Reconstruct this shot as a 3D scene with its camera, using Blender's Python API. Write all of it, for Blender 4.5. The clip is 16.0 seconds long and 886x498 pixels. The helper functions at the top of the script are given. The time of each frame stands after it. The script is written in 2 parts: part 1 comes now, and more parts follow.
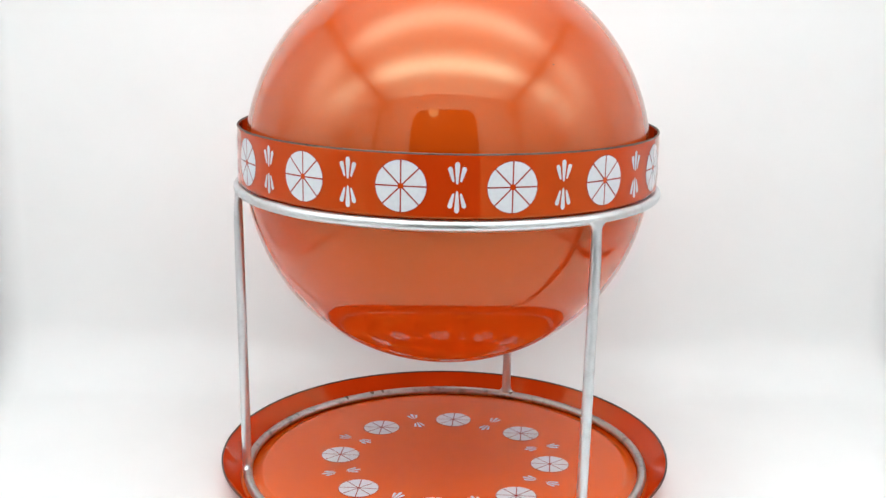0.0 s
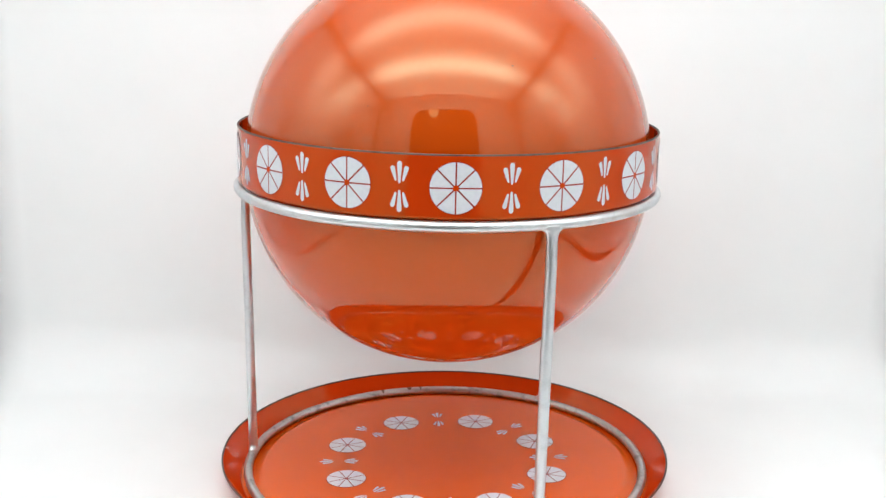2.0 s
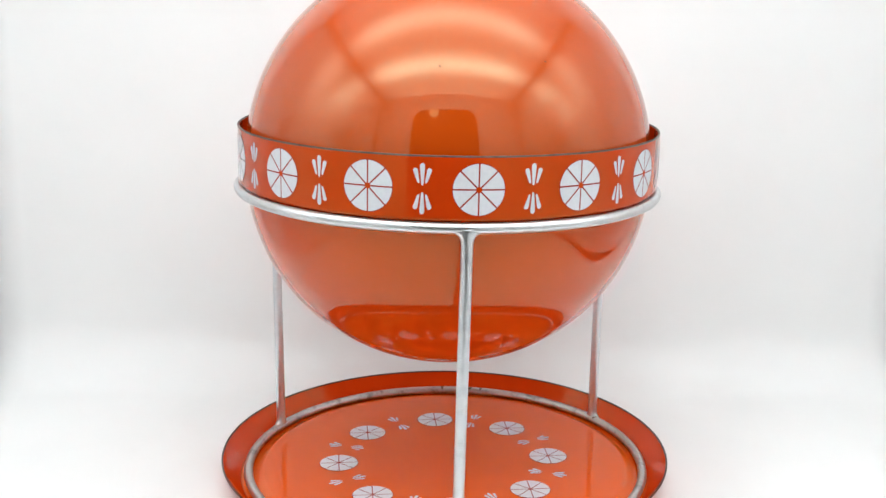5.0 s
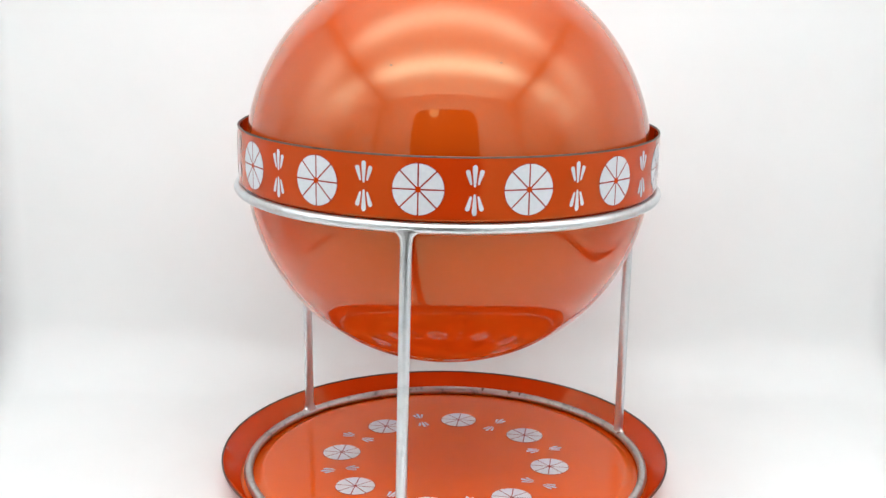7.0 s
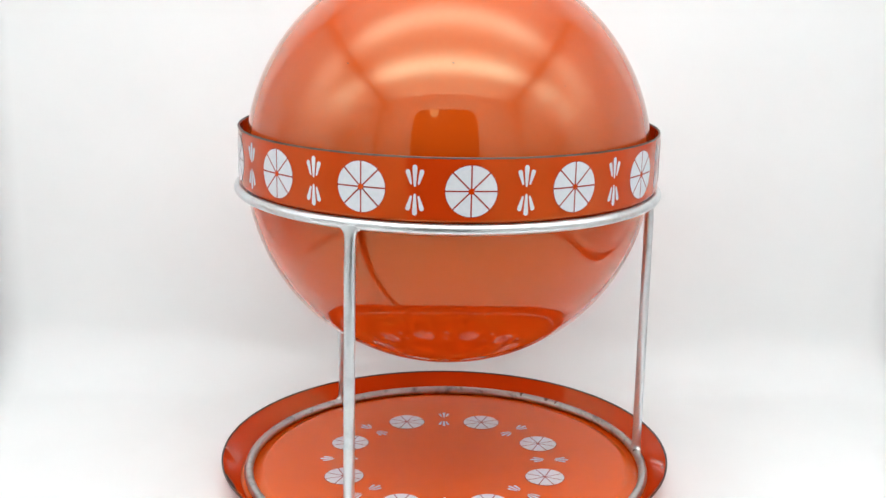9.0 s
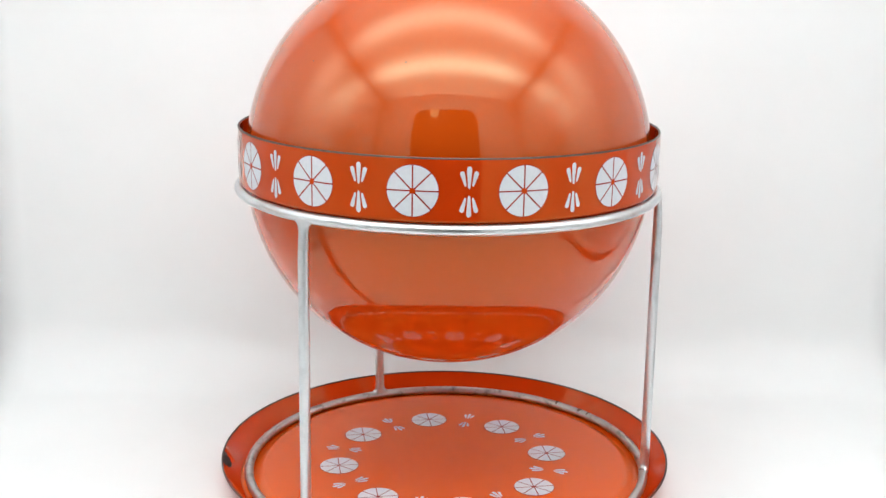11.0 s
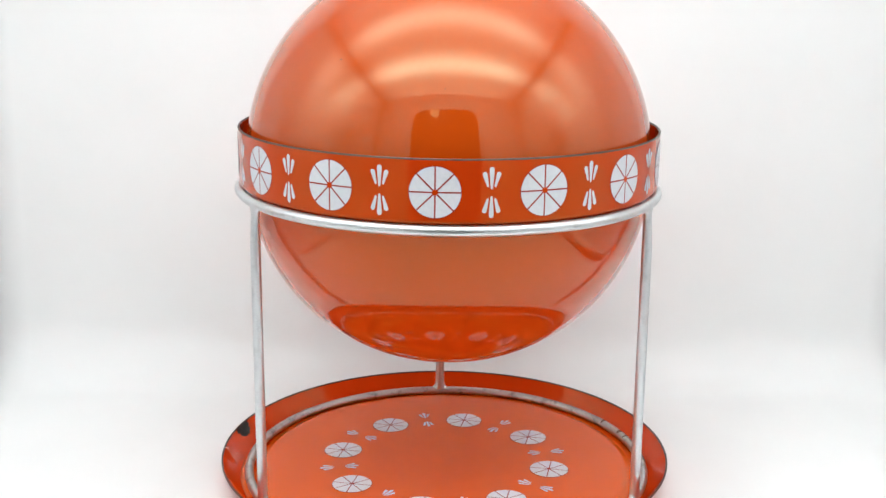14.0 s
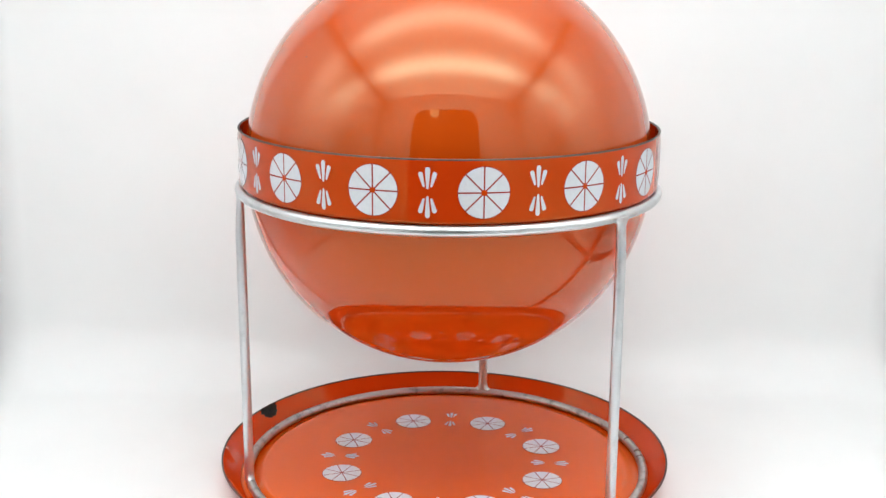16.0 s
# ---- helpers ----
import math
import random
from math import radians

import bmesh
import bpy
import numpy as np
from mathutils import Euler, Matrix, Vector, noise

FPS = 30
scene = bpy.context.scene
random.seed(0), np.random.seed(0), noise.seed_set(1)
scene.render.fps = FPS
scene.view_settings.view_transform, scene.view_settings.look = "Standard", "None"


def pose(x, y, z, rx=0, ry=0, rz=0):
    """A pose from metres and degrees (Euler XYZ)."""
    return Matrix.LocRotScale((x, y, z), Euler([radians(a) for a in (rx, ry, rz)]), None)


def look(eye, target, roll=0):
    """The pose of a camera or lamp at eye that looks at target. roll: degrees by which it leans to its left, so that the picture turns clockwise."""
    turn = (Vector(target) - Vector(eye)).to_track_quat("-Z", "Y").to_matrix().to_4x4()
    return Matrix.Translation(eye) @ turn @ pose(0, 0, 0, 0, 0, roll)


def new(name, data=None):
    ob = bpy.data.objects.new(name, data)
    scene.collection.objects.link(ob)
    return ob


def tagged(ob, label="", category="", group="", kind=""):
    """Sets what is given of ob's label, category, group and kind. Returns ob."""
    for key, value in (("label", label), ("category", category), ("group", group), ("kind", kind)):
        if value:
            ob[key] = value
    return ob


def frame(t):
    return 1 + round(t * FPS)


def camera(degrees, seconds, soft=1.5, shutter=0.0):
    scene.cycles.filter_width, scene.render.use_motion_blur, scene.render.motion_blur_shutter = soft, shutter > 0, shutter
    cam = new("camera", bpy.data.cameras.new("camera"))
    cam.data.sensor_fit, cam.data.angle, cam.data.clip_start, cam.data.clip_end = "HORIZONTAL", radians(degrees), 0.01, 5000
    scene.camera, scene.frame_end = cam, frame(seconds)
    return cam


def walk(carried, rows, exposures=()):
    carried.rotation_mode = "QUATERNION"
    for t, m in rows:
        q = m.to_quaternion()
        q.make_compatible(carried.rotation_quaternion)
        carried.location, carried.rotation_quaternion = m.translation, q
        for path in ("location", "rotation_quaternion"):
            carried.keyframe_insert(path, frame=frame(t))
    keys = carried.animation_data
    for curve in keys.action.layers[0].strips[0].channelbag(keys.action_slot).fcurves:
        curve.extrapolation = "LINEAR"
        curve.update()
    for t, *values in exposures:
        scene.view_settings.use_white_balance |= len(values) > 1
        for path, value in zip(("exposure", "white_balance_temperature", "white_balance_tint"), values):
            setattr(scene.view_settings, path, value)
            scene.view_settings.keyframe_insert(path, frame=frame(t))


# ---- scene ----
# camera: it stands still outside the tent's front opening
cam = camera(42.316, 16.0)
EYE = Vector((0.0, -0.87697, 0.39143))
PITCH, YAW = radians(-13.632), radians(-0.1496)
AIM = EYE + Vector((math.sin(YAW) * math.cos(PITCH), math.cos(YAW) * math.cos(PITCH), math.sin(PITCH)))
walk(cam, [(0.0, look(EYE, AIM, 0.403)), (16.0, look(EYE, AIM, 0.403))])

# light: a diffuser under the tent's roof with two rows of diodes above it; dim room light outside
BAR_STRENGTH, PANEL_STRENGTH = 4.5, 1.96
world = bpy.data.worlds.new("world")
world.use_nodes = True
world.node_tree.nodes["Background"].inputs[0].default_value = (1.0, 0.93, 0.85, 1)
world.node_tree.nodes["Background"].inputs[1].default_value = 0.06
scene.world = world
scene.view_settings.exposure = 0.0

# the plan, in metres; the axis of the turntable is x = y = 0
TENT_L, TENT_R, TENT_FRONT, TENT_BACK, TENT_TOP = -0.461, 0.463, -0.63, 0.275, 0.76
SHEET_Z, SHEET_CURVE, SHEET_BEND = -0.0085, 0.165, 0.058
DECK_Z = -0.0048
BAND_R, BAND_LOW, BAND_TOP = 0.160, 0.2355, 0.2775
BOWL_R, BOWL_Z = 0.1555, 0.2497
LID_R, LID_Z = 0.1546, 0.2522
RING_R, RING_Z, TUBE = 0.1598, 0.2311, 0.0038
BASE_RING_R, BASE_RING_Z = 0.1603, 0.0003
LEAN_X, LEAN_Y = -0.00738, 0.01211


# ---- materials ----
def material(name, colour, rough, metal=0.0, ior=1.5):
    m = bpy.data.materials.new(name)
    m.use_nodes = True
    b = m.node_tree.nodes["Principled BSDF"]
    b.inputs["Base Color"].default_value = (*colour, 1)
    b.inputs["Roughness"].default_value = rough
    b.inputs["Metallic"].default_value = metal
    b.inputs["IOR"].default_value = ior
    return m, m.node_tree.nodes, m.node_tree.links, b


def noise_node(n, l, scale, detail=3.0, rough=0.5):
    c = n.new("ShaderNodeTexCoord")
    t = n.new("ShaderNodeTexNoise")
    t.inputs["Scale"].default_value = scale
    t.inputs["Detail"].default_value = detail
    t.inputs["Roughness"].default_value = rough
    l.new(c.outputs["Object"], t.inputs["Vector"])
    return t.outputs["Fac"]


def ramp(n, l, fac, stops):
    r = n.new("ShaderNodeValToRGB")
    e = r.color_ramp.elements
    e[0].position, e[0].color = stops[0][0], (*stops[0][1], 1)
    e[1].position, e[1].color = stops[1][0], (*stops[1][1], 1)
    for p, c in stops[2:]:
        k = e.new(p)
        k.color = (*c, 1)
    l.new(fac, r.inputs["Fac"])
    return r.outputs["Color"]


def bump(n, l, b, fac, strength, distance):
    k = n.new("ShaderNodeBump")
    k.inputs["Strength"].default_value = strength
    k.inputs["Distance"].default_value = distance
    l.new(fac, k.inputs["Height"])
    l.new(k.outputs["Normal"], b.inputs["Normal"])


def scaled(n, l, fac, low, high):
    k = n.new("ShaderNodeMapRange")
    k.inputs["To Min"].default_value, k.inputs["To Max"].default_value = low, high
    l.new(fac, k.inputs["Value"])
    return k.outputs["Result"]


def enamel(name, colour, wave, shine=0.5, ior=1.5, mottle=0.94, tint=(1.0, 0.94, 0.74, 1)):
    m, n, l, b = material(name, colour, 0.06, 0.0, ior)
    b.inputs["Specular IOR Level"].default_value = shine
    b.inputs["Specular Tint"].default_value = tint
    dark = tuple(c * mottle for c in colour)
    l.new(ramp(n, l, noise_node(n, l, 14.0, 4), [(0.3, dark), (0.7, colour)]), b.inputs["Base Color"])
    l.new(scaled(n, l, noise_node(n, l, 60.0, 5), 0.015, 0.05), b.inputs["Roughness"])
    bump(n, l, b, noise_node(n, l, 120.0, 2), 0.06, wave)
    return m


# one enamel: base colours and tints differ to correct each part's light and reflections
enamel_orange = enamel("orange enamel", (0.63, 0.051, 0.003), 0.0004, 0.5, 1.64, 0.94, (0.93, 1.0, 0.50, 1))
enamel_lid = enamel("orange lid enamel", (0.48, 0.057, 0.003), 0.0003, 0.5, 1.64, 0.94, (0.92, 1.0, 0.64, 1))
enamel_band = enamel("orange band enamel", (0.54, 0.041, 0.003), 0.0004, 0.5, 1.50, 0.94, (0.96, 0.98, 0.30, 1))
enamel_tray = enamel("orange tray enamel", (0.83, 0.098, 0.003), 0.0002, 0.5, 1.47, 0.96, (0.86, 1.0, 0.20, 1))
enamel_flange = enamel("red-orange flange enamel", (0.80, 0.056, 0.004), 0.0006, 0.5, 1.52, 0.92, (0.95, 1.0, 0.5, 1))


def white_print(name, k):
    m, n, l, b = material(name, (0.8, 0.78, 0.82), 0.25)
    l.new(ramp(n, l, noise_node(n, l, 400.0, 3), [(0.3, (0.65 * k, 0.64 * k, 0.68 * k)), (0.65, (0.70 * k, 0.69 * k, 0.725 * k))]), b.inputs["Base Color"])
    return m


def steel(name, colour, low, high, spot):
    m, n, l, b = material(name, colour, 0.2, 0.9)
    dull = tuple(c * spot for c in colour)
    l.new(ramp(n, l, noise_node(n, l, 90.0, 6, 0.65), [(0.30, dull), (0.48, colour)]), b.inputs["Base Color"])
    l.new(scaled(n, l, noise_node(n, l, 220.0, 4), low, high), b.inputs["Roughness"])
    bump(n, l, b, noise_node(n, l, 70.0, 2), 0.05, 0.0002)
    return m


print_white = white_print("white enamel print", 1.0)
print_tray = white_print("white tray print", 1.17)
print_red = material("dark red print", (0.34, 0.026, 0.014), 0.12)[0]
plated = steel("zinc plated steel", (0.66, 0.675, 0.69), 0.25, 0.36, 0.85)
plated_stained = steel("stained plated steel", (0.56, 0.545, 0.53), 0.25, 0.45, 0.4)
bare_rim = steel("bare worn steel edge", (0.12, 0.09, 0.08), 0.35, 0.6, 0.35)
speck_brown = steel("rusty bare spot", (0.13, 0.045, 0.02), 0.5, 0.7, 0.6)
speck_rust = steel("rusty wire spot", (0.20, 0.12, 0.085), 0.45, 0.65, 0.5)
chip_dark = steel("oxidised bare patch", (0.07, 0.065, 0.06), 0.45, 0.7, 0.5)


def cloth(name, colour, rough, metal, wave, scale):
    m, n, l, b = material(name, colour, rough, metal)
    dark = tuple(c * 0.95 for c in colour)
    l.new(ramp(n, l, noise_node(n, l, 5.0, 4), [(0.3, dark), (0.7, colour)]), b.inputs["Base Color"])
    bump(n, l, b, noise_node(n, l, scale, 4), 0.3, wave)
    return m


sheet_white = cloth("white vinyl sheet", (0.92, 0.92, 0.92), 0.55, 0.0, 0.0004, 25.0)
deck_white = cloth("white turntable plastic", (0.86, 0.86, 0.87), 0.4, 0.0, 0.0001, 60.0)
silver = cloth("silver lining cloth", (0.95, 0.95, 0.95), 0.33, 0.7, 0.0014, 9.0)
front_grey = cloth("silver-grey front cloth", (0.68, 0.68, 0.68), 0.5, 0.2, 0.0010, 14.0)

black_cloth = cloth("black outer cloth", (0.03, 0.03, 0.032), 0.8, 0.0, 0.0005, 90.0)
room_paint = cloth("warm grey wall paint", (0.45, 0.42, 0.38), 0.7, 0.0, 0.0003, 40.0)
room_floor = cloth("dark wood floor", (0.14, 0.09, 0.06), 0.5, 0.0, 0.0005, 30.0)


lamp_glow, _, _, lamp_bsdf = material("frosted lamp glass", (0.8, 0.75, 0.65), 0.4)
lamp_bsdf.inputs["Emission Color"].default_value = (1.0, 0.80, 0.52, 1)
lamp_bsdf.inputs["Emission Strength"].default_value = 3.0


def glowing():
    """The diffuser glows all over, and most below its two rows of diodes."""
    m, n, l, b = material("light diffuser", (0.85, 0.85, 0.85), 0.5)
    c = n.new("ShaderNodeTexCoord")
    s = n.new("ShaderNodeSeparateXYZ")
    l.new(c.outputs["Object"], s.inputs[0])

    def math_node(kind, a, d):
        k = n.new("ShaderNodeMath")
        k.operation = kind
        for slot, v in ((0, a), (1, d)):
            if isinstance(v, (int, float)):
                k.inputs[slot].default_value = v
            else:
                l.new(v, k.inputs[slot])
        return k.outputs[0]

    far = math_node("DIVIDE", math_node("SUBTRACT", s.outputs["Y"], -0.50), 0.60)
    total = math_node("MULTIPLY", math_node("POWER", 2.718, math_node("MULTIPLY", math_node("MULTIPLY", far, far), -1)), PANEL_STRENGTH)
    ends = math_node("DIVIDE", s.outputs["X"], 0.390)
    ends = math_node("POWER", math_node("ABSOLUTE", ends, 0), 8)
    ends = math_node("DIVIDE", 1.0, math_node("ADD", ends, 1.0))
    for y, wide, share in BARS:
        d = math_node("DIVIDE", math_node("SUBTRACT", s.outputs["Y"], y), wide)
        g = math_node("POWER", 2.718, math_node("MULTIPLY", math_node("MULTIPLY", d, d), -1))
        g = math_node("MULTIPLY", g, BAR_STRENGTH * share)
        total = math_node("ADD", g, total)
    total = math_node("MULTIPLY", total, ends)
    b.inputs["Emission Color"].default_value = (0.928, 0.995, 1.0, 1)
    l.new(total, b.inputs["Emission Strength"])
    return m


BARS = ((-0.385, 0.065, 1.30), (-0.110, 0.064, 0.76))
bar_glow = glowing()


# ---- builders ----
def part(name, bm, mat, parent, label="", at=(0, 0, 0)):
    for f in bm.faces:
        f.smooth = True
    me = bpy.data.meshes.new(name)
    bm.to_mesh(me)
    bm.free()
    me.materials.append(mat)
    ob = new(name, me)
    ob.parent = parent
    ob.location = at
    if label:
        tagged(ob, label)
    return ob


def thing(name, label, category, at=(0, 0, 0), group="", kind=""):
    ob = new(name)
    ob.empty_display_size = 0.05
    ob.location = at
    return tagged(ob, label, category, group, kind)


def revolve(profile, n=192, lower=0.0, closed=False):
    """A solid of revolution about z from (radius, height) pairs."""
    bm = bmesh.new()
    rings = []
    for r, z in profile:
        if r < 1e-6:
            rings.append([bm.verts.new((0, 0, z - lower))])
        else:
            rings.append([bm.verts.new((r * math.sin(a), -r * math.cos(a), z - lower)) for a in (math.tau * k / n for k in range(n))])
    pairs = list(zip(rings, rings[1:]))
    if closed:
        pairs.append((rings[-1], rings[0]))
    for a, b in pairs:
        for k in range(n):
            j = (k + 1) % n
            face = [a[0] if len(a) == 1 else a[k], a[0] if len(a) == 1 else a[j], b[0] if len(b) == 1 else b[j], b[0] if len(b) == 1 else b[k]]
            seen = []
            for v in face:
                if v not in seen:
                    seen.append(v)
            if len(seen) > 2:
                bm.faces.new(seen)
    bmesh.ops.recalc_face_normals(bm, faces=bm.faces)
    return bm


def arc(cx, cz, r, a0, a1, n):
    """Points of an arc in the (radius, height) plane, degrees."""
    return [(cx + r * math.cos(radians(a0 + (a1 - a0) * k / n)), cz + r * math.sin(radians(a0 + (a1 - a0) * k / n))) for k in range(n + 1)]


def torus(radius, z, tube, n=192, m=14, lower=0.0):
    return revolve([(r, h) for r, h in arc(radius, z, tube, 0, 360 - 360 / m, m - 1)], n, lower, True)


def slab(x0, y0, z0, x1, y1, z1, soft=0.0015):
    bm = bmesh.new()
    bmesh.ops.create_cube(bm, size=1)
    bmesh.ops.scale(bm, vec=(x1 - x0, y1 - y0, z1 - z0), verts=bm.verts)
    bmesh.ops.translate(bm, vec=((x0 + x1) / 2, (y0 + y1) / 2, (z0 + z1) / 2), verts=bm.verts)
    if soft:
        bmesh.ops.bevel(bm, geom=bm.edges[:], offset=soft, segments=2, affect="EDGES")
    return bm


def flat(bm):
    """A mesh whose faces keep hard edges."""
    bmesh.ops.split_edges(bm, edges=bm.edges[:])
    return bm


# printed motifs, laid out on a flat (u, v) sheet and wrapped by place(u, v)
def grid_faces(bm, rows, place):
    made = [[bm.verts.new(place(u, v)) for u, v in row] for row in rows]
    for a, b in zip(made, made[1:]):
        for k in range(len(a) - 1):
            bm.faces.new((a[k], a[k + 1], b[k + 1], b[k]))


def citrus(place, lift, radius, gap, hub, owner, white, at=(0, 0, 0)):
    """A sliced fruit: a thin red ground with eight white segments on it."""
    bm = bmesh.new()
    spokes = [[(radius * 1.03 * i / 6 * math.cos(math.tau * j / 40), radius * 1.03 * i / 6 * math.sin(math.tau * j / 40)) for j in range(41)] for i in range(1, 7)]
    grid_faces(bm, spokes, lambda u, v: place(u, v, 0.0))
    bmesh.ops.remove_doubles(bm, verts=bm.verts, dist=1e-6)
    hole = [e for e in bm.edges if e.is_boundary and e.verts[0].co.length > 0 and (e.verts[0].co - Vector(place(0, 0, 0.0))).length < radius * 0.3]
    bmesh.ops.contextual_create(bm, geom=hole)
    bmesh.ops.recalc_face_normals(bm, faces=bm.faces)
    motif = part("citrus_motif", bm, print_red, owner, "white citrus slice print with red dividing lines", at)
    for k in range(8):
        mid = radians(22.5 + 45 * k)
        off = gap / 2 / math.sin(radians(22.5))
        ax, ay = off * math.cos(mid), off * math.sin(mid)
        lines = []
        for j in range(7):
            phi = mid + radians(-22.5 + 45 * j / 6)
            dx, dy = math.cos(phi), math.sin(phi)
            q = ax * dx + ay * dy
            far = -q + math.sqrt(q * q - off * off + radius * radius)
            near = max(hub - off, 0.0003)
            lines.append([(ax + dx * s, ay + dy * s) for s in (near + (far - near) * i / 5 for i in range(6))])
        bm = bmesh.new()
        grid_faces(bm, [[line[i] for line in lines] for i in range(6)], lambda u, v: place(u, v, lift))
        bmesh.ops.recalc_face_normals(bm, faces=bm.faces)
        part("segment", bm, white, motif)
    if white is print_white:
        bm = bmesh.new()
        rim = [bm.verts.new(place(hub * 1.15 * math.cos(math.tau * j / 14), hub * 1.15 * math.sin(math.tau * j / 14), lift + 0.00005)) for j in range(14)]
        bm.faces.new(rim)
        part("hub", bm, enamel_band, motif, "small orange centre")
    return motif


def sprig(place, lift, start, long, wide, way, owner, white, at=(0, 0, 0)):
    """Three drop-shaped petals that fan out from start along v; way is 1 or -1."""
    middle = None
    for lean, length, base in ((0, 1.0, 0.0), (-15, 0.70, -0.16), (15, 0.70, 0.16)):
        rows = []
        s, c = math.sin(radians(lean)), math.cos(radians(lean))
        for k in (0.0, 0.012, 0.035, 0.06, 0.2, 0.4, 0.6, 0.75, 0.86, 0.90, 0.94, 0.97, 0.99, 1.0):
            body = 0.42 + 0.58 * min(1.0, k / 0.78)
            if k > 0.86:
                body *= math.sqrt(max(0.0, 1 - ((k - 0.86) / 0.14) ** 2)) + 0.01
            if k < 0.06:
                body *= math.sqrt(max(0.0, 1 - ((0.06 - k) / 0.06) ** 2)) + 0.01
            h = wide / 2 * body * (1.0 if lean == 0 else 0.92)
            v = long * length * k
            rows.append([(base * long + e * h * c + v * s, way * (start + (0.10 * long if lean else 0) + v * c - e * h * s)) for e in (-1, 0, 1)])
        bm = bmesh.new()
        grid_faces(bm, rows, lambda u, v: place(u, v, lift))
        bmesh.ops.recalc_face_normals(bm, faces=bm.faces)
        if middle is None:
            middle = part("petal_motif", bm, white, owner, "white three-petal print", at)
        else:
            part("side_petal", bm, white, middle)
    return middle


def on_band(angle, radius, z, lower):
    def place(u, v, lift):
        a = radians(angle) + u / radius
        return ((radius + lift) * math.sin(a), -(radius + lift) * math.cos(a), z + v - lower)
    return place


def on_tray(angle, radius, z):
    a = radians(angle)

    def place(u, v, lift):
        r = radius + v
        return (r * math.sin(a) + u * math.cos(a), -r * math.cos(a) + u * math.sin(a), z + lift)
    return place


# ---- the tent, its sheet and the floor ----
def build_floor():
    w = 1.6
    tagged(part("floor", flat(slab(-w, -w, -0.13, w, w, -0.03, 0)), room_floor, None), "dark wooden floor under the light tent", "floor", kind="structure")


def build_room():
    """Plain walls and ceiling of the dim room, and a lamp added for the warm spot mirrored in the lid; its source is
    unknown.
    """
    w, top, t = 1.6, 2.2, 0.1
    for name, box in (("wall_north", (-w, w, w, w + t)), ("wall_south", (-w, w, -w - t, -w)), ("wall_east", (w, w + t, -w - t, w + t)), ("wall_west", (-w - t, -w, -w - t, w + t))):
        x0, x1, y0, y1 = box
        tagged(part(name, flat(slab(x0, y0, -0.03, x1, y1, top, 0)), room_paint, None), "plain warm grey painted room wall", "wall", kind="structure")
    tagged(part("ceiling", flat(slab(-w - t, -w - t, top, w + t, w + t, top + t, 0)), room_paint, None), "plain painted ceiling", "ceiling", kind="structure")
    lamp = thing("added_lamp", "small warm lamp added for the bright spot mirrored in the lid", "wall lamp", (-0.21, -w, 1.16))
    part("backplate", slab(-0.04, 0.0, -0.06, 0.04, 0.012, 0.06, 0.003), front_grey, lamp)
    part("arm", slab(-0.008, 0.012, -0.008, 0.008, 0.075, 0.008, 0.003), front_grey, lamp)
    part("shade", revolve([(0, -0.075), (0.055, -0.075), (0.062, -0.07), (0.078, 0.06), (0.075, 0.068), (0, 0.068)], 40), lamp_glow, lamp, "warm glowing frosted shade", (0, 0.15, 0))


def front_panel():
    """The tent's front cloth with a round-cornered opening."""
    half, mid, top, low, r = 0.187, -0.021, 0.632, 0.0, 0.07
    inner = [(-half, low)] + [(-half + r - r * math.cos(radians(a)), top - r + r * math.sin(radians(a))) for a in range(0, 91, 15)]
    inner += [(-x, z) for x, z in reversed(inner)]
    outer = []
    for x, z in inner:
        side = TENT_L if x < 0 else TENT_R
        if z <= low:
            outer.append((side, low))
        elif abs(x) > half - r * 0.3:
            outer.append((side, TENT_TOP if z > top - r * 0.31 else z))
        else:
            outer.append((x + mid, TENT_TOP))
    inner = [(x + mid, z) for x, z in inner]
    bm = bmesh.new()
    sides = []
    for y in (TENT_FRONT, TENT_FRONT - 0.006):
        sides.append(([bm.verts.new((x, y, z)) for x, z in inner], [bm.verts.new((x, y, z)) for x, z in outer]))
    for (a, b) in sides:
        for k in range(len(a) - 1):
            bm.faces.new((a[k], a[k + 1], b[k + 1], b[k]))
    for s in (0, 1):
        p, q = sides[0][s], sides[1][s]
        for k in range(len(p) - 1):
            bm.faces.new((p[k], p[k + 1], q[k + 1], q[k]))
    bmesh.ops.remove_doubles(bm, verts=bm.verts, dist=1e-5)
    bmesh.ops.recalc_face_normals(bm, faces=bm.faces)
    sill = slab(TENT_L, TENT_FRONT - 0.006, -0.03, TENT_R, TENT_FRONT, low, 0)
    me = bpy.data.meshes.new("sill")
    sill.to_mesh(me)
    bm.from_mesh(me)
    bpy.data.meshes.remove(me)
    sill.free()
    return flat(bm)


def billow(y, z):
    """How far the soft side lining sags inwards near its foot."""
    return 0.050 * math.exp(-((y + 0.02) / 0.135) ** 2) * math.exp(-max(z, 0.0) / 0.09)


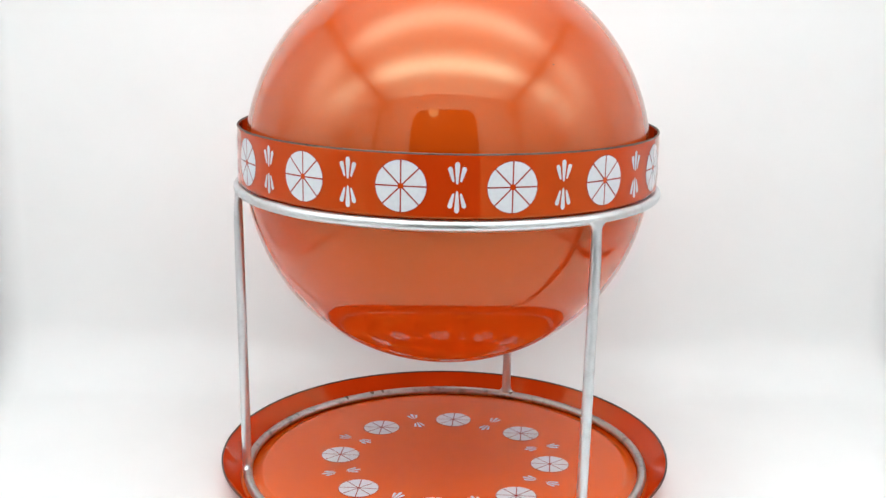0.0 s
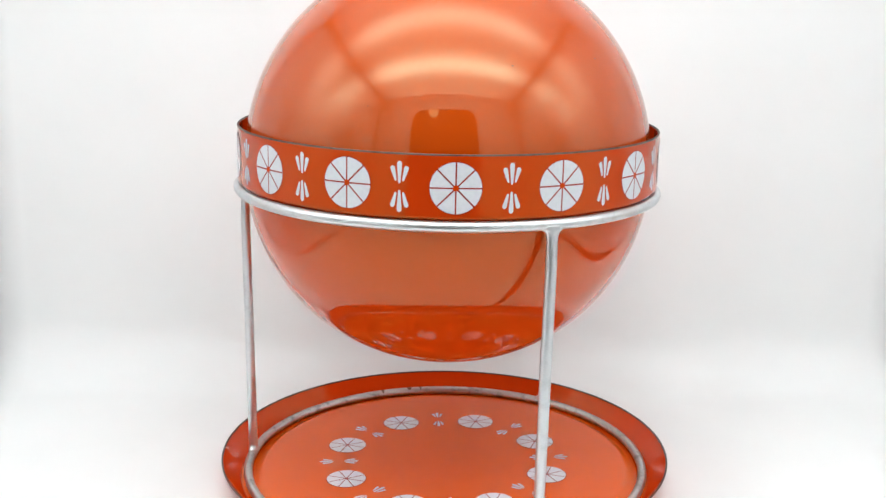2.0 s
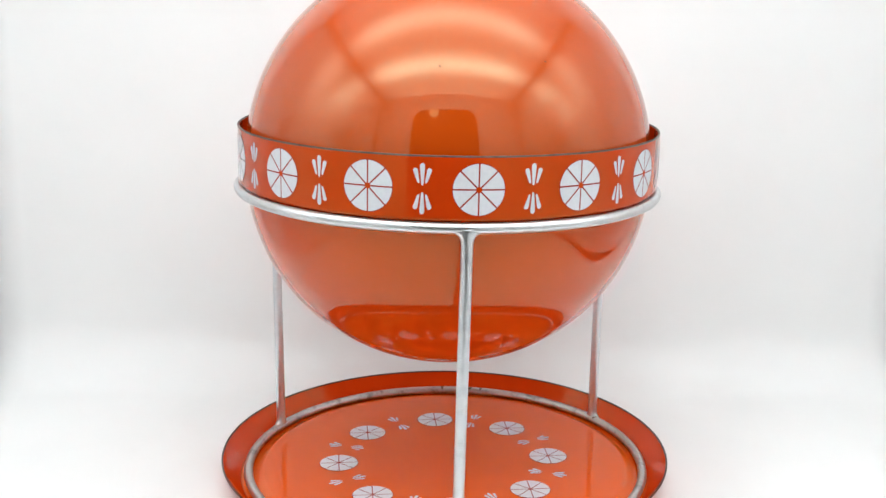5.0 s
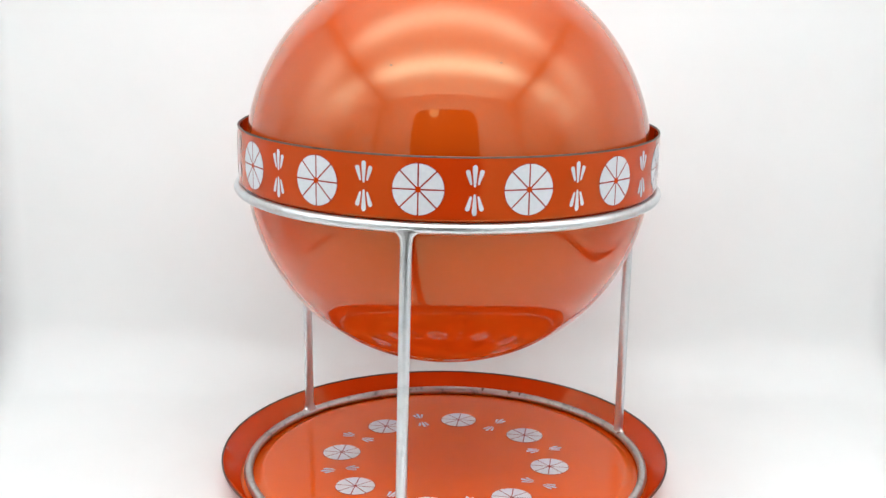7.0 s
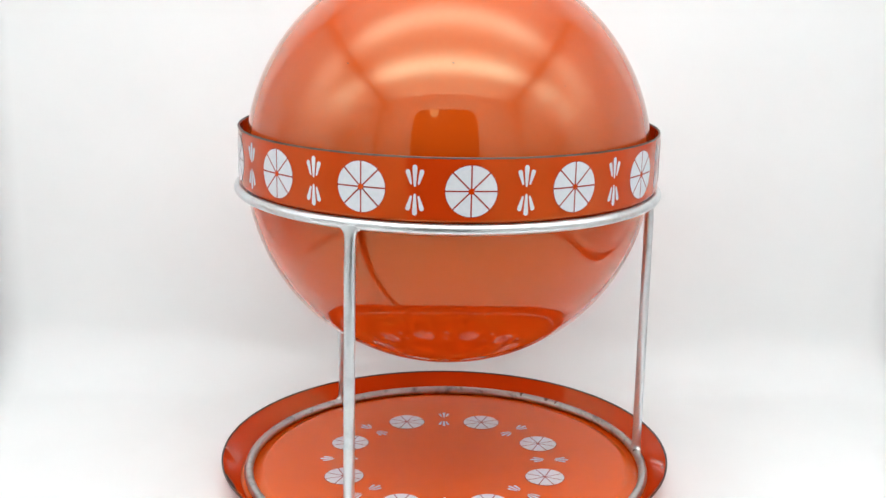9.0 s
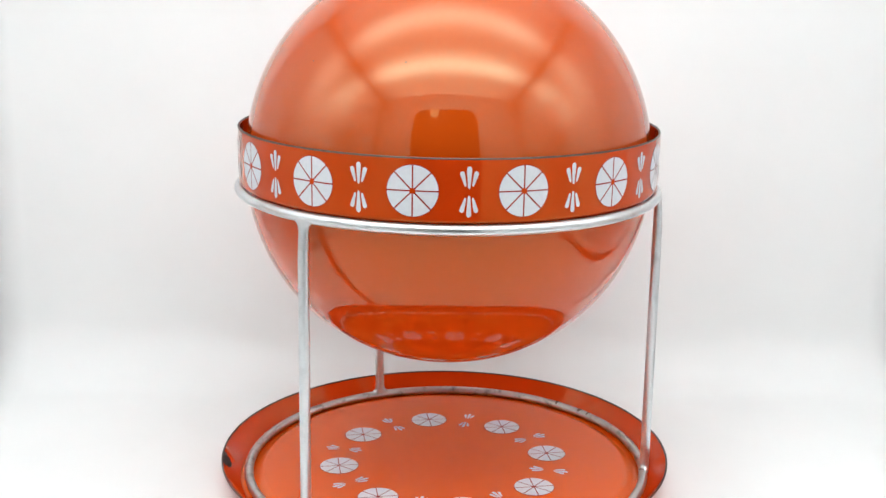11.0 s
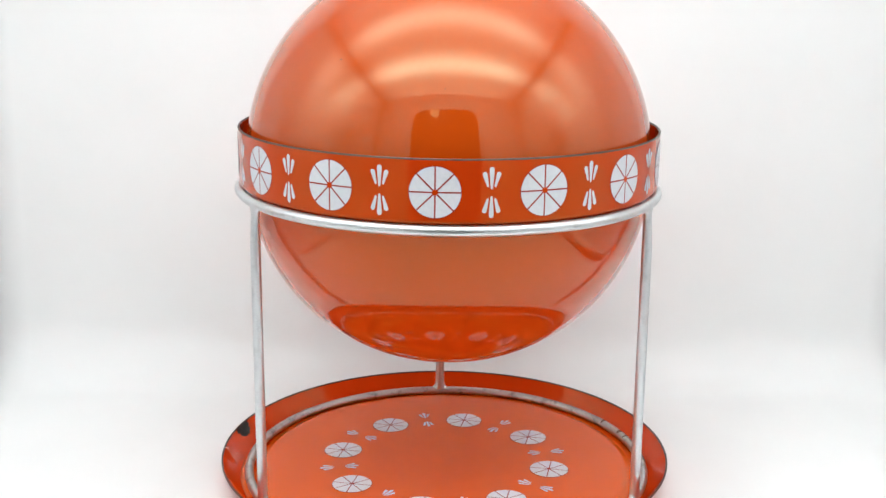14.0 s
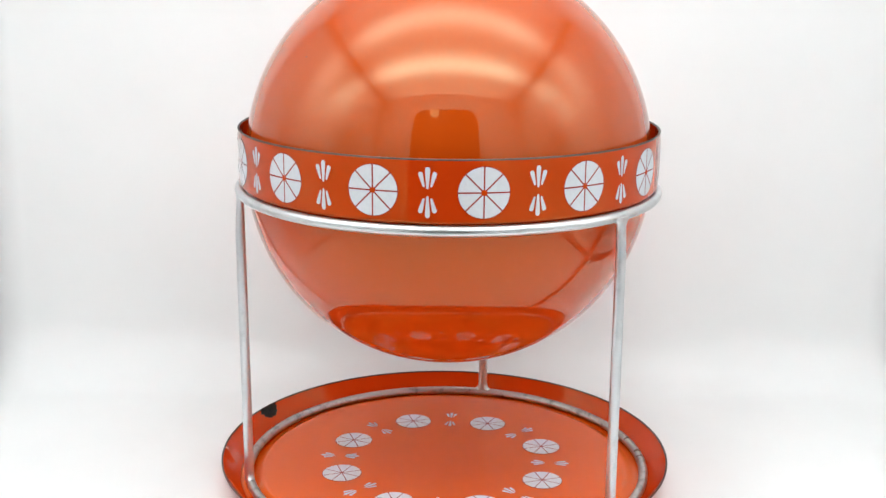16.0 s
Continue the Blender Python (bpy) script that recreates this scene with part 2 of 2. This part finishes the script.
def side_lining(x, way):
    """One side wall of the tent; way is 1 where its outside lies towards +x."""
    ys = [TENT_FRONT + (TENT_BACK - TENT_FRONT) * k / 36 for k in range(37)]
    zs = [-0.03 + 0.03 * k for k in range(8)] + [0.21 + (TENT_TOP - 0.21) * k / 8 for k in range(1, 9)]
    bm = bmesh.new()
    skins = []
    for out in (0.0, 0.006):
        skins.append([[bm.verts.new((x + way * (out - billow(y, z)), y, z)) for y in ys] for z in zs])
    for rows in skins:
        for a, b in zip(rows, rows[1:]):
            for k in range(len(ys) - 1):
                bm.faces.new((a[k], a[k + 1], b[k + 1], b[k]))
    inner, outer = skins
    edge_in = inner[0] + [r[-1] for r in inner[1:]] + inner[-1][-2::-1] + [r[0] for r in inner[-2:0:-1]]
    edge_out = outer[0] + [r[-1] for r in outer[1:]] + outer[-1][-2::-1] + [r[0] for r in outer[-2:0:-1]]
    for k in range(len(edge_in)):
        j = (k + 1) % len(edge_in)
        bm.faces.new((edge_in[k], edge_in[j], edge_out[j], edge_out[k]))
    bmesh.ops.recalc_face_normals(bm, faces=bm.faces)
    return bm


def build_tent():
    tent = thing("light_tent", "square photo light tent with silver lining and front opening", "light tent", (0, 0, -0.03))
    up = (0, 0, 0.03)
    a, b, t = TENT_L, TENT_R, 0.006
    part("base_panel", flat(slab(a, TENT_FRONT, -0.03, b, TENT_BACK, -0.0101, 0)), black_cloth, tent, at=up)
    part("side_panel", side_lining(a, -1), silver, tent, at=up)
    part("side_panel", side_lining(b, 1), silver, tent, at=up)
    part("back_panel", flat(slab(a, TENT_BACK, -0.03, b, TENT_BACK + t, TENT_TOP, 0)), silver, tent, at=up)
    part("roof_panel", flat(slab(a, TENT_FRONT, TENT_TOP, b, TENT_BACK, TENT_TOP + t, 0)), silver, tent, at=up)
    part("front_panel", front_panel(), front_grey, tent, at=up)
    part("diffuser", flat(slab(a + 0.004, TENT_FRONT + 0.006, TENT_TOP - 0.008, b - 0.004, TENT_BACK - 0.006, TENT_TOP - 0.003, 0)), bar_glow, tent, "glowing white light diffuser", at=up)
    # dark binding along the seams
    for x in (a + 0.0015, b - 0.0015):
        part("seam", slab(x - 0.0015, TENT_FRONT + 0.001, -0.008, x + 0.0015, TENT_FRONT + 0.004, TENT_TOP - 0.009, 0), black_cloth, tent, "dark seam binding", at=up)
    return tent


def build_sheet():
    """A sheet that lies on the tent's base and sweeps up at the back."""
    line = [(TENT_FRONT + 0.01 + 0.012 * k, SHEET_Z) for k in range(67)]
    line = [p for p in line if p[0] < SHEET_CURVE - 0.01] + arc(SHEET_CURVE, SHEET_Z + SHEET_BEND, SHEET_BEND, -90, 0, 14)
    line += [(SHEET_CURVE + SHEET_BEND + 0.0015 * k, SHEET_Z + SHEET_BEND + 0.05 * k) for k in range(1, 15)]
    t = 0.0015
    back = []
    for k, (y, z) in enumerate(line):
        y0, z0 = line[max(k - 1, 0)]
        y1, z1 = line[min(k + 1, len(line) - 1)]
        d = math.hypot(y1 - y0, z1 - z0)
        back.append((y + t * (z1 - z0) / d, z - t * (y1 - y0) / d))
    bm = bmesh.new()
    # hand-cut edges: a thin gap along one wall, a wider uneven one along the other
    random.seed(9)
    ends = []
    for y, z in line:
        sag, flat_part = billow(y, z), y < SHEET_CURVE
        gap = 0.003 + 0.028 * math.exp(-((y + 0.03) / 0.18) ** 2) + random.uniform(-0.003, 0.003) if flat_part else 0.002
        ends.append((TENT_L + sag + 0.004 + (random.uniform(-0.0012, 0.0012) if flat_part else 0.0), TENT_R - sag - gap))
    share = [k / 24 for k in range(25)]
    front_rows = [[bm.verts.new((p + (q - p) * k, y, z)) for k in share] for (y, z), (p, q) in zip(line, ends)]
    back_rows = [[bm.verts.new((p + (q - p) * k, y, z)) for k in share] for (y, z), (p, q) in zip(back, ends)]
    for rows in (front_rows, back_rows):
        for a, b in zip(rows, rows[1:]):
            for k in range(len(share) - 1):
                bm.faces.new((a[k], a[k + 1], b[k + 1], b[k]))
    for k in range(len(line) - 1):
        for e in (0, -1):
            bm.faces.new((front_rows[k][e], front_rows[k + 1][e], back_rows[k + 1][e], back_rows[k][e]))
    bmesh.ops.recalc_face_normals(bm, faces=bm.faces)
    ob = part("backdrop", bm, sheet_white, None)
    return tagged(ob, "seamless white vinyl sheet sweeping up behind the turntable", "backdrop", kind="structure")


# ---- the things on the turntable ----
def build_turntable():
    base = thing("turntable", "flat round white turntable under the orange tray", "turntable", (0, 0, SHEET_Z))
    r, t = 0.170, DECK_Z - SHEET_Z
    part("deck", revolve([(0, t), (r - 0.012, t), (r - 0.010, t - 0.0001), (r - 0.006, t - 0.0010), (r - 0.002, 0.0010), (r, 0.0001)]), sheet_white, base)
    part("foot", revolve([(0, 0.0014), (0.119, 0.0014), (0.12, 0.0008), (0.12, 0.0), (0, 0.0)]), deck_white, base)
    return base


def tray_height(r):
    if r <= 0.1465:
        return 0.0
    if r <= 0.1555:
        k = (r - 0.1465) / 0.009
        return -0.0033 * k * k * (3 - 2 * k)
    if r <= 0.1655:
        return -0.0033
    k = (r - 0.1655) / 0.014
    return -0.0033 + 0.0161 * k ** 1.25


def build_tray():
    tray = thing("serving_tray", "round orange enamel tray with white citrus pattern", "tray", (0, 0, DECK_Z))
    up = -DECK_Z
    split = 0.1655
    radii = [0, 0.05, 0.1, 0.13] + [0.143 + (split - 0.143) * k / 24 for k in range(25)]
    part("well", revolve([(r, tray_height(r)) for r in radii] + [(r, tray_height(r) - 0.0013) for r in reversed(radii)]), enamel_tray, tray, at=(0, 0, up))
    radii = [split - 0.0005] + [split + (0.1795 - split) * k / 18 for k in range(19)]
    part("flange", revolve([(r, tray_height(r)) for r in radii] + [(r - 0.0004, tray_height(r) - 0.0013) for r in reversed(radii)], closed=True), enamel_flange, tray, "red-orange enamel flange with worn edge", (0, 0, up))
    part("rim", torus(0.1795, 0.0125, 0.0007), bare_rim, tray, "worn bare steel edge", (0, 0, up))
    for k in range(8):
        citrus(on_tray(TRAY_TURN + 45 * k, 0.0866, 0.0002), 0.0002, 0.0154, 0.0008, 0.0014, tray, print_tray, (0, 0, up))
        for way in (1, -1):
            sprig(on_tray(TRAY_TURN + 22.5 + 45 * k, 0.0866, 0.0002), 0.0002, 0.0040, 0.0118, 0.0024, way, tray, print_tray, (0, 0, up))
    # enamel knocked off the rim
    random.seed(4)
    bm = bmesh.new()
    rows = []
    for i in range(7):
        r = 0.1728 + 0.0065 * i / 6
        wide = 1.5 + 2.6 * (i / 6) ** 0.6 + random.uniform(-0.45, 0.45)
        rows.append([(radians(-6.6 + wide * (j / 8 - 0.5) * 2 + random.uniform(-0.12, 0.12)), r + random.uniform(-0.0003, 0.0003)) for j in range(9)])
    grid_faces(bm, rows, lambda a, r: (r * math.sin(a), -r * math.cos(a), tray_height(min(r, 0.1794)) + 0.00035))
    bmesh.ops.recalc_face_normals(bm, faces=bm.faces)
    part("chipped_patch", bm, chip_dark, tray, "dark bare patch of chipped enamel", (0, 0, up))
    return tray


def settle(bm, full):
    """The stand is bent a little: its upper ring is not quite level."""
    for v in bm.verts:
        k = max(0.0, v.co.z / full)
        v.co.z += k * (LEAN_X * v.co.y - LEAN_Y * v.co.x)
    return bm


def build_stand():
    low = BASE_RING_Z - 0.0036
    stand = thing("wire_stand", "three-legged plated steel wire stand holding the orange bowl", "stand", (0, 0, low))
    up = (0, 0, -low)
    part("top_ring", settle(torus(RING_R, RING_Z, TUBE), RING_Z), plated, stand, at=up)
    part("base_ring", torus(BASE_RING_R, BASE_RING_Z, 0.0036), plated_stained, stand, "stained steel base ring", up)
    for foot, foot_r, head, head_r in LEGS:
        bm = bmesh.new()
        rows = []
        h = RING_Z - BASE_RING_Z
        # heights along the leg: close together where the welds flare into the rings
        near = [0.0, 0.0007, 0.0016, 0.0028, 0.0036, 0.0045, 0.0055, 0.007, 0.009, 0.012, 0.018]
        line = near + [h * j / 8 for j in range(1, 8)] + [h - z for z in reversed(near)]
        for z in line:
            f = z / h
            a = radians(foot + (head - foot) * f)
            c = foot_r * (1 - f) + head_r * f
            taper = max(0.0, 1 - (h - z) / 0.03)
            c -= 0.0008 * taper
            flare = 0.0046 * math.exp(-max(0.0, h - z - 0.0030) / 0.0019) + 0.0040 * math.exp(-max(0.0, z - 0.0030) / 0.0018)
            across, deep = 0.0040 + flare, 0.0037 - 0.0012 * taper
            row = []
            for b in (math.tau * j / 16 for j in range(16)):
                u, v = across * math.cos(b), deep * math.sin(b)
                row.append(bm.verts.new(((c + v) * math.sin(a) + u * math.cos(a), -(c + v) * math.cos(a) + u * math.sin(a), BASE_RING_Z + z)))
            rows.append(row)
        for p, q in zip(rows, rows[1:]):
            for j in range(16):
                bm.faces.new((p[j], p[(j + 1) % 16], q[(j + 1) % 16], q[j]))
        bm.faces.new(rows[0]), bm.faces.new(rows[-1])
        bmesh.ops.recalc_face_normals(bm, faces=bm.faces)
        part("leg", settle(bm, RING_Z), plated, stand, at=up)
    for k, (turn, wide) in enumerate(RUST):
        ring_rust(stand, turn, wide, 50 + k, up)
    return stand


def ring_rust(owner, turn, wide, seed, at):
    """An uneven rusty spot over the top of the base ring's wire."""
    random.seed(seed)
    bm = bmesh.new()
    rows = []
    for i in range(5):
        b = 35 + 27 * i + random.uniform(-7, 7)
        reach = wide * (1 - 0.5 * abs(i - 2) / 2)
        rows.append([(radians(turn + reach * (j / 3 - 1) + random.uniform(-0.12, 0.12) * wide), radians(b)) for j in range(7)])

    def place(a, b):
        r = BASE_RING_R + 0.0038 * math.cos(b)
        return (r * math.sin(a), -r * math.cos(a), BASE_RING_Z + 0.0038 * math.sin(b))

    grid_faces(bm, rows, place)
    bmesh.ops.recalc_face_normals(bm, faces=bm.faces)
    part("rust_spot", bm, speck_rust, owner, "brown rusty spot", at)


def speck(name, owner, radius, middle, lower, turn, height, size, seed):
    """A small uneven spot of missing enamel on a ball-shaped wall."""
    random.seed(seed)
    bm = bmesh.new()
    ring = []
    for k in range(10):
        q = math.tau * k / 10
        d = size * random.uniform(0.6, 1.1)
        ring.append((d * math.cos(q) * 1.3, d * math.sin(q) * 0.75))

    def place(u, v):
        e, t = radians(height) + v / radius, radians(turn) + u / (radius * math.cos(radians(height)))
        r = radius + 0.0002
        return (r * math.cos(e) * math.sin(t), -r * math.cos(e) * math.cos(t), middle + r * math.sin(e) - lower)

    hub = bm.verts.new(place(0, 0))
    edge = [bm.verts.new(place(u, v)) for u, v in ring]
    for k in range(10):
        bm.faces.new((hub, edge[k], edge[(k + 1) % 10]))
    bmesh.ops.recalc_face_normals(bm, faces=bm.faces)
    part(name, bm, speck_brown, owner, "tiny dark chip in the enamel")


def build_bowl():
    low = BOWL_Z - BOWL_R
    bowl = thing("grill_bowl", "round orange enamel bowl with white citrus band", "bowl", (0, 0, low))
    cut = math.degrees(math.asin((BAND_LOW - 0.0012 - BOWL_Z) / BOWL_R))
    out = []
    for k in range(65):
        a = radians(-90 + (cut + 90) * k / 64)
        r = BOWL_R * (1 + 0.008 * math.sin(2 * a) ** 2)
        out.append((r * math.cos(a), BOWL_Z + r * math.sin(a)))
    turn = [(BOWL_R - 0.0005, BAND_LOW - 0.0008), (BOWL_R - 0.003, BAND_LOW + 0.0006)]
    part("shell", revolve(out + turn + arc(0, BOWL_Z, BOWL_R - 0.0018, cut - 1, -90, 40), 224, low), enamel_orange, bowl)
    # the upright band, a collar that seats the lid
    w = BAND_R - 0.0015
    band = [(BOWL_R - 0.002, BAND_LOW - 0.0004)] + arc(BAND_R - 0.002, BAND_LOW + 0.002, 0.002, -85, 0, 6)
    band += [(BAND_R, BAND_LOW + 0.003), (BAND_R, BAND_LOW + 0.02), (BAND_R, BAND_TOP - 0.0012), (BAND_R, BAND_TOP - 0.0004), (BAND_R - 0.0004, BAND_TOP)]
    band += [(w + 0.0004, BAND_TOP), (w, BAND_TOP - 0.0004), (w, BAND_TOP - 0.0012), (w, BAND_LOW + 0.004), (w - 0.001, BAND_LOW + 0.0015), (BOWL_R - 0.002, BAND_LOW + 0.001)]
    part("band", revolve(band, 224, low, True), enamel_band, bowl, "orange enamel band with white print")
    part("rim", torus(BAND_R - 0.0007, BAND_TOP, 0.0008, 224, 10, low), bare_rim, bowl, "worn bare steel rim")
    mid = 0.2565
    for k in range(14):
        here = BAND_TURN[k]
        after = BAND_TURN[k + 1] if k < 13 else BAND_TURN[0] + 360
        citrus(on_band(here, BAND_R + 0.00012, mid, low), 0.0002, 0.0168, 0.0010, 0.0018, bowl, print_white)
        for way in (1, -1):
            sprig(on_band((here + after) / 2, BAND_R + 0.00012, mid, low), 0.0002, 0.0022, 0.0144, 0.0032, way, bowl, print_white)
    for k, (turn, height) in enumerate(((55.2, -8.4), (68.9, -8.8))):
        speck("enamel_speck", bowl, BOWL_R * 1.0010, BOWL_Z, low, turn, height, 0.0008, 20 + k)
    return bowl


def build_lid():
    low = 0.2367
    lid = thing("dome_lid", "glossy orange enamel dome lid set into the bowl", "lid", (0, 0, low))
    cut = math.degrees(math.asin((low - LID_Z) / LID_R))
    part("dome", revolve(arc(0, LID_Z, LID_R, cut, 90, 72) + arc(0, LID_Z, LID_R - 0.0015, 90, cut, 48), 224, low, False), enamel_lid, lid)
    for k, (turn, height, size) in enumerate(((31.1, 31.1, 0.0008), (62.6, 32.4, 0.0009), (-8.0, 20.0, 0.0004), (95.0, 26.0, 0.0004))):
        speck("enamel_speck", lid, LID_R, LID_Z, low, turn, height, size, 30 + k)
    return lid


TRAY_TURN = 174.8
# the decals are set by hand: a little wider apart on one side of the band
BAND_TURN = [-10.84 + 26.0 * k for k in range(-2, 8)] + [171.16 + 25.2 * k for k in range(1, 5)]
# each leg's angle and distance from the axis, at its foot and at its top: the stand is bent a little
LEGS = ((36.99, 0.1608, 38.72, 0.1620), (-81.42, 0.1608, -81.36, 0.1608), (158.98, 0.1614, 158.33, 0.1622))
# rusty spots along the base ring: angle and half width
RUST = ((215.3, 0.6), (205.8, 0.9), (202.0, 0.5), (157.0, 0.6))

build_floor()
build_room()
tent = build_tent()
sheet = build_sheet()
turntable = build_turntable()
tray = build_tray()
stand = build_stand()
bowl = build_bowl()
lid = build_lid()


# ---- movement: everything turns with the turntable ----
TURN = ((0.0, 0.0), (1.0, -6.61), (2.0, -13.33), (3.0, -20.15), (4.0, -27.08), (5.2, -35.50), (6.5, -44.62), (7.5, -51.61), (8.5, -58.50), (9.0, -61.91),
        (10.2, -70.05), (11.5, -78.92), (12.5, -85.81), (13.5, -92.78), (14.5, -99.94), (15.5, -107.32), (16.0, -111.05))


def motions():
    lean = Matrix.Translation((0, 0, RING_Z)) @ Euler((LEAN_X, LEAN_Y, 0)).to_matrix().to_4x4() @ Matrix.Translation((0, 0, -RING_Z))
    for ob, tilt, off in ((turntable, False, (0, 0)), (tray, False, (0, 0)), (stand, False, (-0.0005, 0.0004)), (bowl, True, (-0.0005, 0.0004)), (lid, True, (-0.0005, 0.0004))):
        base = Matrix.Translation(ob.location)
        push = Matrix.Translation((0.001, 0, 0)) if ob in (stand, bowl, lid) else Matrix()
        rows = []
        for t, angle in TURN:
            spin = push @ pose(0, 0, 0, 0, 0, angle) @ Matrix.Translation((off[0], off[1], 0))
            rows.append((t, spin @ (lean if tilt else Matrix()) @ base))
        walk(ob, rows)


motions()
